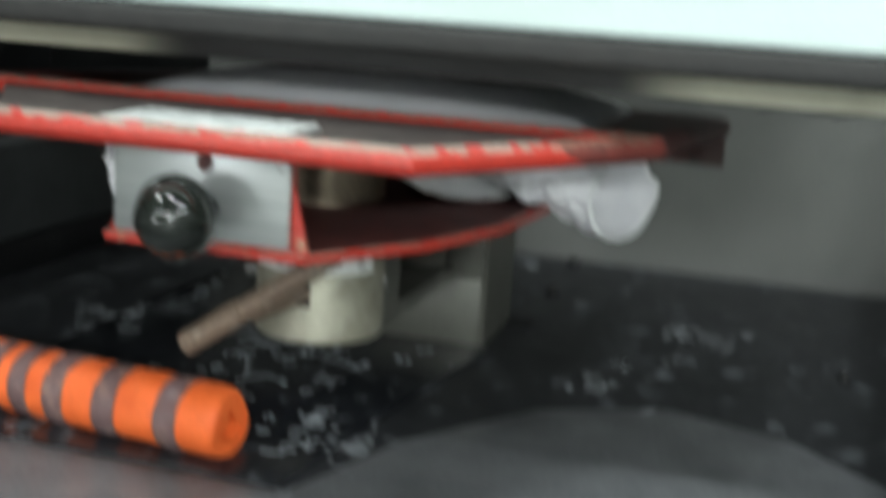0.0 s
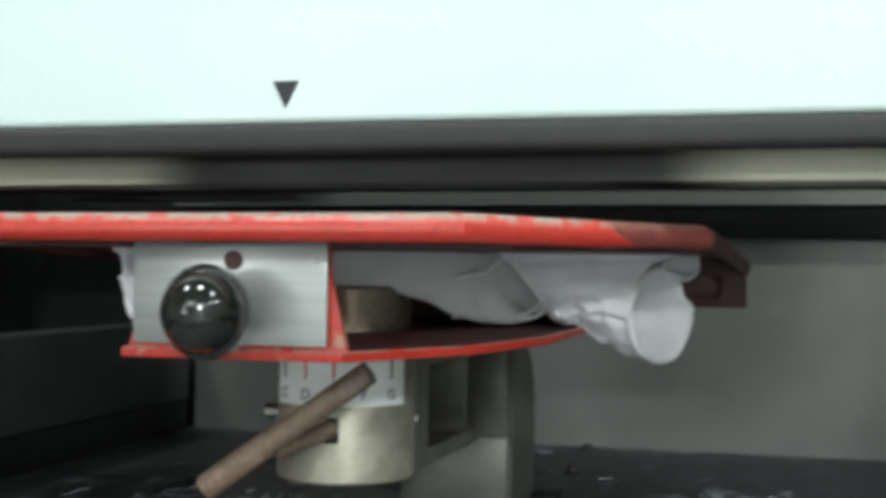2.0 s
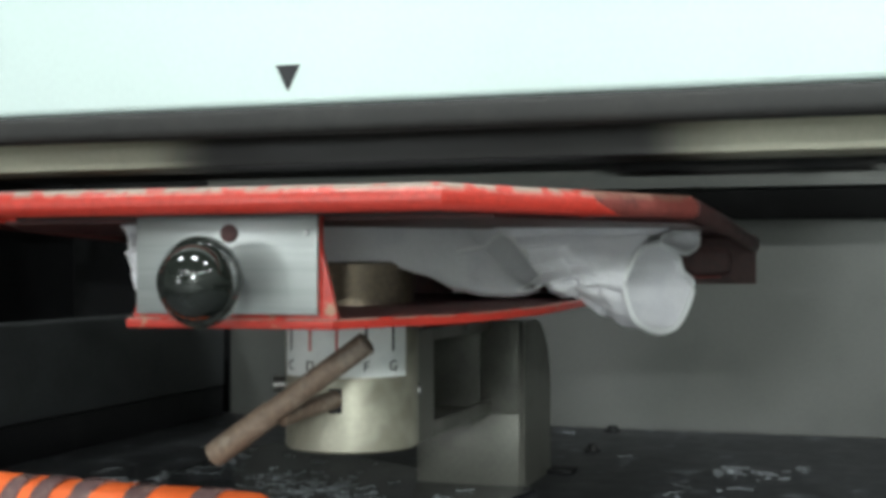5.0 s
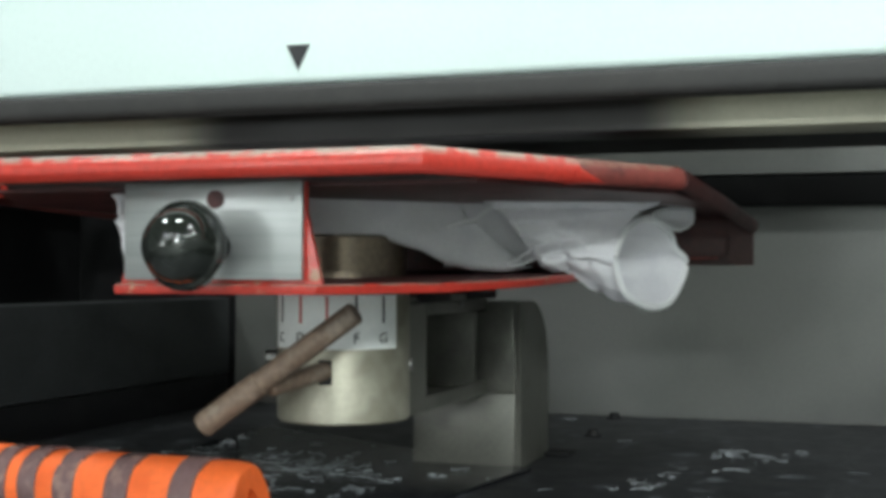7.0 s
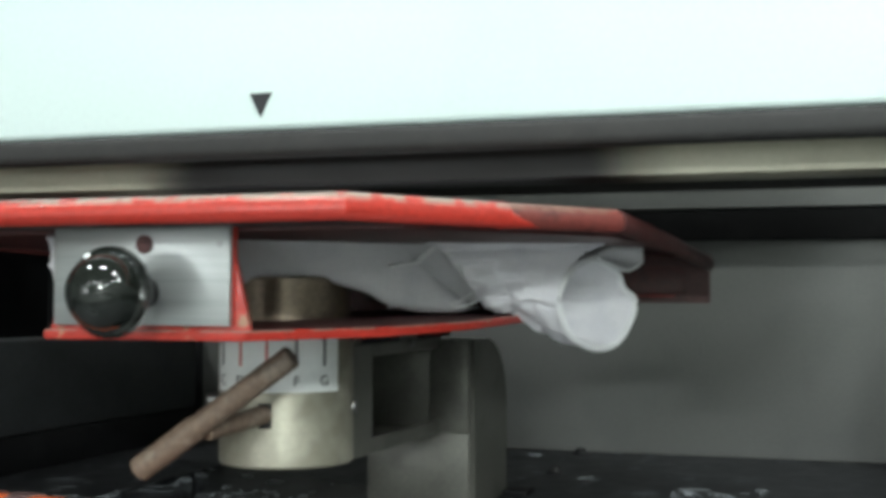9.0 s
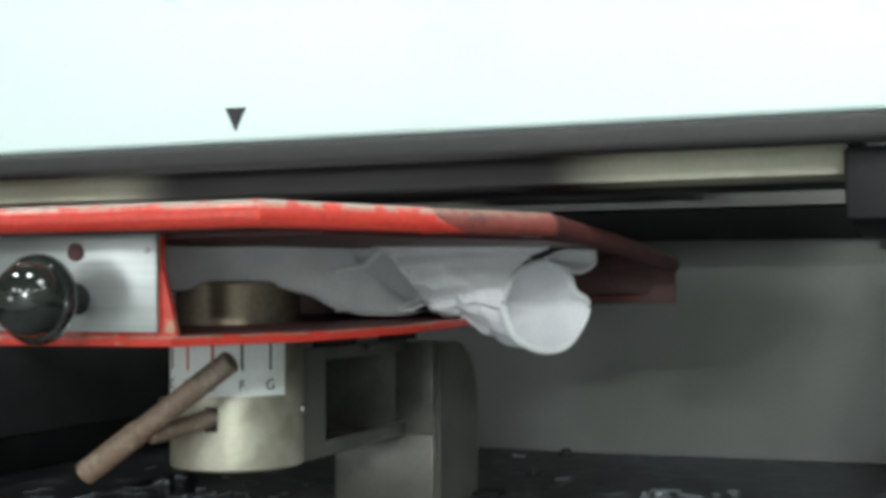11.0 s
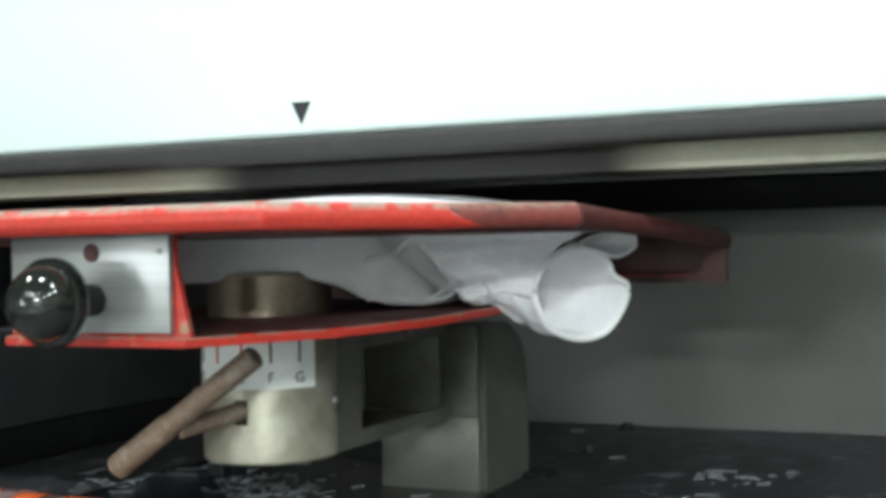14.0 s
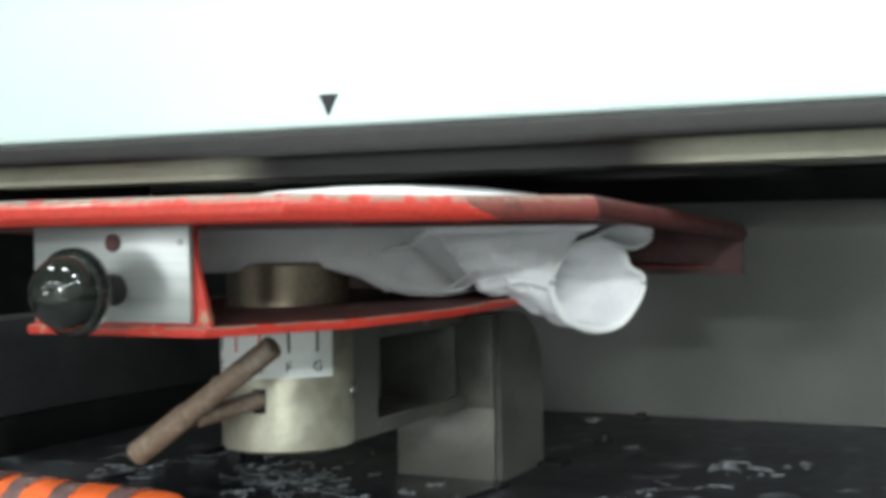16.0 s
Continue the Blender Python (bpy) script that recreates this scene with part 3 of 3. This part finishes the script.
# the hem round the open fold: out of the cloth, over a peak and down to the knot
FOLD = [(-0.1490, 0.1268), (-0.1440, 0.1279), (-0.1376, 0.1290), (-0.1340, 0.1330), (-0.1305, 0.1354), (-0.1272, 0.1338), (-0.1226, 0.1276), (-0.1185, 0.1215), (-0.1148, 0.1168)]
HEM_FOLD = [Vector((x, cloth_depth(x) - 0.0082, h)) for x, h in FOLD]
TUCK = [Vector((x, cloth_depth(x) - 0.0092, h)) for x, h in ((-0.1148, 0.1168), (-0.1175, 0.1142), (-0.1215, 0.1118), (-0.1250, 0.1104), (-0.1230, 0.1092), (-0.1185, 0.1100), (-0.1145, 0.1120))]


def curve_at(points, v):
    """A place on a bent line through points, v from 0 to 1."""
    f = min(v, 0.9999) * (len(points) - 1)
    i = int(f)
    return points[i].lerp(points[i + 1], f - i)


GATHER_LEFT = [Vector((-0.1330, 0.5240, 0.1372)), HEM_FOLD[5], HEM_FOLD[6], HEM_FOLD[8], Vector((-0.1120, 0.5405, 0.1110)), Vector((-0.1075, 0.5450, 0.1072))]
GATHER_RIGHT = [Vector((-0.0610, 0.553, 0.1372)), Vector((-0.0700, 0.560, 0.1345)), Vector((-0.0762, 0.547, 0.1255)), Vector((-0.0786, 0.540, 0.1175)), Vector((-0.0790, 0.539, 0.1115)), Vector((-0.0782, 0.5410, 0.1060))]


def gathered(u, v):
    """The cloth drawn from the platen's underside and the knot to the sleeve's mouth, creased towards the knot."""
    a, b = curve_at(GATHER_LEFT, v), curve_at(GATHER_RIGHT, v)
    p = a.lerp(b, u)
    p.z += 0.0045 * math.sin(math.pi * u) * v ** 3 - 0.0016 * math.sin(math.pi * min(1, u * 3)) * v ** 4
    pull = (1 - u) ** 1.5 * math.sin(math.pi * min(1, 0.15 + v * 0.85))
    crease = 0.0022 * pull * math.sin(34 * v + 3 * u) + 0.0026 * noise.noise((u * 5, v * 7 - u * 3, 7)) * math.sin(math.pi * u)
    swell = -0.0060 * math.exp(-((u - 0.12) / 0.13) ** 2 - ((v - 0.80) / 0.22) ** 2) - 0.0030 * math.sin(math.pi * u) * v
    dip = 0.0040 * math.exp(-((u - 0.36) / 0.10) ** 2) * v ** 2
    tuck_in = 0.011 * max(0, v - 0.80) ** 2 / 0.04 * min(1, u * 3)
    return p + Vector((0, crease + swell + dip + tuck_in, crease * 0.4))


part("gathered_top", sheet(gathered, 54, 36, 0.0007), CLOTH, cloth)


def cord(points, r, seg=8, closed=False):
    """A thin round cord through points."""
    rings, n = [], len(points)
    for i, p in enumerate(points):
        d = Vector(points[(i + 1) % n] if closed or i < n - 1 else p) - Vector(points[i - 1] if closed or i else p)
        q = d.to_track_quat("Z", "Y")
        rings.append([Vector(p) + q @ Vector((r * math.cos(2 * math.pi * k / seg), r * math.sin(2 * math.pi * k / seg), 0)) for k in range(seg)])
    if closed:
        rings.append(rings[0])
    return loft(rings, True, not closed)


part("hem", cord(FLAP_LOOP, 0.0011, 8, True), HEM, cloth, "bright folded hem")
part("hem", cord(tube_ring(1.0), 0.0016, 8, True), HEM, cloth, "thick bright hem")
part("hem", cord([curve_at(HEM_FOLD, i / 32) for i in range(33)], 0.0011), HEM, cloth, "thin bright hem")
part("tuck", sheet(lambda u, v: TUCK[0].lerp(curve_at(TUCK[1:4], u), v * 0.98 + 0.01).lerp(curve_at(TUCK[4:], 1 - u), 0.35 * (1 - v)), 10, 8, 0.0008), CLOTH, cloth)
part("hem", cord([curve_at(TUCK, i / 24) for i in range(25)], 0.0007), HEM, cloth, "thin bright hem")
LOOSE = [(0.1100, -0.2475), (0.1130, -0.2525), (0.1200, -0.2550), (0.1262, -0.2566), (0.1275, -0.2528), (0.1345, -0.2535), (0.1370, -0.2530)]


def loose_edge(u, v):
    """Cloth that hangs out beside the clamp plate."""
    z = 0.1105 + 0.0262 * v
    x = along(LOOSE, z)
    return Vector((x + (-0.236 - x) * u, 0.428 + 0.004 * math.sin(9 * u + 4 * v) + 0.003 * noise.noise((u * 4, v * 5, 3)), z))


part("loose_edge", sheet(loose_edge, 14, 22, 0.0008), CLOTH, cloth)

# ---- mounting post, cylinder with its letter scale, lever ----
mount = thing("platen_mount", "pale metal platen mount on an olive-grey bracket bolted to the bed", "machine mount")
CX, CY, CR = -0.197, 0.521, 0.0295
part("cylinder", lathe([(0.020, 0.0413), (CR - 0.001, 0.0413), (CR, 0.0423), (CR, 0.0965), (CR - 0.0008, 0.0975), (0.02, 0.0975)], 72, (CX, CY, 0)), BRASSY, mount, "pale machined metal cylinder")


def arc_band(a0, a1, z0, z1, r, n=40):
    """A thin band round the cylinder's front; angles from straight ahead, to the right."""
    def point(a, q, z):
        return (CX + q * math.sin(radians(a)), CY - q * math.cos(radians(a)), z)
    rings = []
    for i in range(n + 1):
        a = a0 + (a1 - a0) * i / n
        rings.append([point(a, r, z0), point(a, r + 0.0003, z0), point(a, r + 0.0003, z1), point(a, r, z1)])
    return loft(rings)


label = part("letter_scale", arc_band(-51, 72, 0.0735, 0.0966, CR + 0.0001), PAPER, mount, "white paper scale with letters and ticks")
for k, letter in enumerate("CDEFG"):
    a = -39 + 24 * k
    part("tick", arc_band(a - 0.9, a + 0.9, 0.0845, 0.0962, CR + 0.0005, 2), REDINK if letter in "DE" else INK, label)
    text = bpy.data.curves.new("letter", "FONT")
    text.body, text.size, text.align_x, text.extrude = letter, 0.0062, "CENTER", 0.0001
    ob = new("letter", text)
    ob.data.materials.append(INK)
    ob.parent = label
    r = CR + 0.0007
    ob.matrix_basis = pose(CX + r * math.sin(radians(a)), CY - r * math.cos(radians(a)), 0.0762, 90, 0, a)
for a, z, out in ((106, 0.0655, 0.0014), (-70, 0.0685, 0.0055)):
    d = Vector((math.sin(radians(a)), -math.cos(radians(a)), 0))
    c = Vector((CX, CY, z))
    part("set_screw", rod(c + d * (CR - 0.001), c + d * (CR + out), 0.0032, 14, bevel=0.0006), STEEL, mount, "dull steel set screw")
part("slot", arc_band(2, 13, 0.0585, 0.0690, CR + 0.0001, 8), DARK, mount, "dark slot")

lever = part("lever", rod((-0.2336, 0.4605, 0.0436), (-0.1685, 0.4655, 0.0905), 0.0047, 24, bevel=0.0007), LEVER, mount, "worn brown lever handle")
part("lever_sleeve", rod((-0.2341, 0.4605, 0.0432), (-0.2085, 0.4625, 0.0618), 0.0053, 24, bevel=0.0006), LEVER, lever)
part("clamp_bolt", rod((-0.2065, 0.4655, 0.0595), (-0.1935, 0.4935, 0.0645), 0.0040, 18, bevel=0.0006), LEVER, mount, "brown clamp bolt")

# bracket: a hollow arm with an open side, from the cylinder back to a post with a rounded shoulder
for b in ((-0.2255, -0.1700, 0.535, 0.6555, 0.0925, 0.0955), (-0.1730, -0.1700, 0.531, 0.5558, 0.0415, 0.0922), (-0.1730, -0.1700, 0.556, 0.6555, 0.0860, 0.0922), (-0.1730, -0.1700, 0.556, 0.6555, 0.0415, 0.0485),
          (-0.2255, -0.2225, 0.531, 0.6555, 0.0415, 0.0922), (-0.2223, -0.1732, 0.540, 0.6555, 0.0415, 0.0440)):
    part("arm_plate", box(*b, 0.0005, 1), BRACKET, mount, "olive-grey bracket plate")
part("leg_plate", box(-0.2132, -0.1552, 0.6575, 0.6602, 0.0, 0.0410, 0.0006), BRACKET, mount, "olive-grey leg plate")
part("shoulder_plate", box(-0.1765, -0.1552, 0.6575, 0.6602, 0.0412, 0.0910, 0.0006), BRACKET, mount)
part("inner_plate", box(-0.2223, -0.1768, 0.6560, 0.6585, 0.0442, 0.0922, 0.0004), BRACKET, mount)
post_side = [(0.6640, 0.0), (0.727, 0.0)] + [(0.687 + 0.040 * math.cos(a), 0.053 + 0.0375 * math.sin(a)) for a in [i * math.pi / 24 for i in range(13)]] + [(0.6640, 0.0905)]
post = loft([[(x, y, z) for y, z in post_side] for x in (-0.2132, -0.1537)])
bmesh.ops.bevel(post, geom=[e for e in post.edges if e.is_manifold and e.calc_face_angle(0) > 1], offset=0.0008, segments=2, affect="EDGES")
part("post", post, BRACKET, mount, "olive-grey post with a rounded shoulder")
part("joint", box(-0.2120, -0.1572, 0.6604, 0.6638, 0.0, 0.0640), DARK, mount, "dark joint behind the leg plate")
part("foot", box(-0.1535, -0.1390, 0.716, 0.734, 0.0, 0.0022, 0.0004), DARK, mount, "black foot plate")
part("clip", box(-0.200, -0.1685, 0.542, 0.588, 0.0922, 0.0975, 0.0008), DARK, mount, "black clip")
part("clip", box(-0.196, -0.1685, 0.618, 0.668, 0.0924, 0.0978, 0.0008), DARK, mount, "black clip")
part("clip_screw", lathe([(0.002, 0), (0.002, 0.0012), (0.0012, 0.0018)], 12, (-0.1690, 0.604, 0.0905), "x"), STEEL, mount)

# ---- loose things on the bed ----
roll = thing("foam_roll", "orange foam roll bound with brown tape on the machine bed", "foam roll", -0.207, 0.447, 0.0163)
ROLL_R = 0.0155


def roll_ring(x, r, n=36):
    return [(x, r * (1 + 0.03 * math.sin(3 * t + x * 60)) * math.cos(t), r * (1 + 0.03 * math.sin(2 * t + x * 90)) * math.sin(t)) for t in [2 * math.pi * i / n for i in range(n)]]


PITCH, TURNS = 0.0054, 2.3
SPIRAL = [2 * math.pi * TURNS * i / 90 for i in range(91)]


def spiral_ring(x, size):
    """The roll's cross-section: one sheet of foam wound up, with a slit between its turns."""
    wave = 1 - 0.02 * abs(math.sin((x + 0.006) * math.pi / 0.026))

    def at(a, r):
        q = r * size * wave * (1 + 0.018 * math.sin(3 * a + x * 60) + 0.02 * math.sin(5 * a + 1))
        return (x + 0.0012 * math.sin(2 * a + 1), q * math.cos(2.2 + a), q * math.sin(2.2 + a))
    outer = [at(a, ROLL_R - PITCH * max(0, a - 5.6) / (2 * math.pi)) for a in SPIRAL]
    inner = [at(a, max(0.0008, ROLL_R - PITCH * (max(0, a - 5.6) / (2 * math.pi) + 0.90 - 0.05 * math.sin(a * 1.7)))) for a in SPIRAL]
    return outer + inner[::-1]


rings = [spiral_ring(-0.24 + 0.006 * i, 1.0) for i in range(40)] + [spiral_ring(-0.0015, 0.995), spiral_ring(0.0004, 0.965), spiral_ring(0.0016, 0.91)]
part("foam", loft(rings), ORANGE, roll, "orange foam wound into a roll")
for x, w in ((-0.0208, 0.0108), (-0.0522, 0.0116), (-0.0779, 0.0104), (-0.0971, 0.0092), (-0.1140, 0.0090), (-0.1390, 0.0100), (-0.1640, 0.0090), (-0.1930, 0.0100), (-0.2180, 0.0090)):
    skew = 0.0012 * math.sin(x * 300)
    bands = [roll_ring(x + d * w, ROLL_R + h) for d, h in ((-0.5, -0.0006), (-0.5, 0.0003), (-0.25, 0.0007), (0.1, 0.0005), (0.5, 0.0004), (0.5, -0.0006))]
    bands = [[(px + skew * py / ROLL_R, py, pz) for px, py, pz in ring] for ring in bands]
    part("tape_band", loft(bands, True, False), TAPE, roll, "glossy brown tape")
roll.matrix_basis = pose(-0.207, 0.447, 0.0163, 0, 0, -6)

LEDGE = material("scuffed_grey_sheet", (0.145, 0.15, 0.16), 0.40, spots=(0.085, 0.089, 0.097), spot_scale=30, spot_amount=0.5, soft_spots=0.2, grain=500, grain_amount=0.3, bump=0.15, rough_vary=0.15)
ledge = thing("front_sheet", "scuffed grey metal sheet along the bed's front", "sheet", 0, 0, 0)
part("sheet", prism([(-0.41, 0.25), (0.12, 0.25), (0.12, 0.48), (0.02, 0.58), (-0.04, 0.600), (-0.10, 0.57), (-0.145, 0.50), (-0.17, 0.425), (-0.41, 0.425)], 0.0003, 0.0012, 0.0003), LEDGE, ledge)
tray = thing("drip_sheet", "glossy black sheet lying under the platen mount, scuffed", "sheet", 0, 0, 0)
part("sheet", prism([(-0.36, 0.428), (-0.175, 0.428), (-0.156, 0.60), (-0.146, 0.656), (-0.36, 0.78)], 0.0003, 0.0022, 0.0004), GLOSSBASE, tray)


def bolt(x, y, r=0.0032, mat=RAIL):
    b = thing("bed_bolt", "small bolt with a washer in the machine bed", "bolt", x, y, 0, group="bed bolts")
    part("head", lathe([(r, 0.0), (r, 0.0035), (r * 0.8, 0.0045), (r * 0.45, 0.0045), (r * 0.45, 0.003)], 14), mat, b)
    part("washer", lathe([(r * 1.7, 0.0), (r * 1.7, 0.0008)], 18), DARK, b)
    return b


bolt(-0.145, 0.813)
bolt(-0.150, 0.915, 0.0038, DARK)
bolt(0.045, 0.70, 0.002)

lint = bmesh.new()
rng = random.Random(5)
CLUSTERS = [(-0.255, 0.625, 0.03), (-0.275, 0.63, 0.03), (-0.215, 0.60, 0.035), (-0.24, 0.55, 0.04), (-0.037, 0.745, 0.022), (-0.067, 0.65, 0.04), (-0.36, 0.62, 0.05), (-0.17, 0.475, 0.025), (-0.20, 0.48, 0.025)]
for k in range(150):
    if rng.random() < 0.85:
        cx, cy, spread = rng.choice(CLUSTERS)
        x, y = rng.gauss(cx, spread * 0.7), rng.gauss(cy, spread * 0.6)
    else:
        x, y = rng.uniform(-0.40, 0.10), rng.uniform(0.42, 0.90)
    if not (-0.415 < x < 0.13 and 0.32 < y < 0.91):
        continue
    z = 0.0024 if -0.36 < x < -0.15 else 0.0003
    a, n, step = rng.uniform(0, 6.28), rng.randint(3, 28 if x < -0.13 else 14), rng.uniform(0.0007, 0.0020)
    pts, curl = [], rng.uniform(-0.5, 0.5)
    for i in range(n):
        pts.append((x, y, z + 0.0003 + 0.0012 * rng.random() * (n > 8)))
        a += curl + rng.uniform(-0.5, 0.5)
        x, y = x + step * math.cos(a), y + step * math.sin(a)
    if all(not (-0.22 < p[0] < -0.138 and 0.65 < p[1] < 0.74) for p in pts):
        merge(lint, cord(pts, rng.uniform(0.00010, 0.00026), 5))
tagged(link("lint", lint, LINT), "pale threads and lint scattered on the black bed", "lint", kind="stuff")


def motions():
    """The gantry creeps back over the platen while its carriage sweeps from side to side."""
    steps = [(0.0, 0.012), (2.0, 0.0137), (3.5, 0.0157), (6.0, 0.0218), (6.5, 0.0278), (7.0, 0.0362), (7.5, 0.0435), (8.0, 0.0485), (8.5, 0.0512), (9.0, 0.0568), (9.5, 0.0636), (12.0, 0.0931), (12.5, 0.1), (13.0, 0.1041), (13.5, 0.1075), (14.0, 0.1134), (14.5, 0.1203), (15.0, 0.1205), (16.0, 0.1215)]
    walk(gantry, [(t, pose(0, 0.451 + d, 0)) for t, d in steps])
    rows, t = [], 0.0
    while t <= 16.01:
        rows.append((t, pose(-0.20 + 0.194 * math.cos(2 * math.pi * (t - 12.4) / 1.25), 0.07, 0.1608)))
        t = round(t + 0.1, 2)
    walk(carriage, rows)


motions()
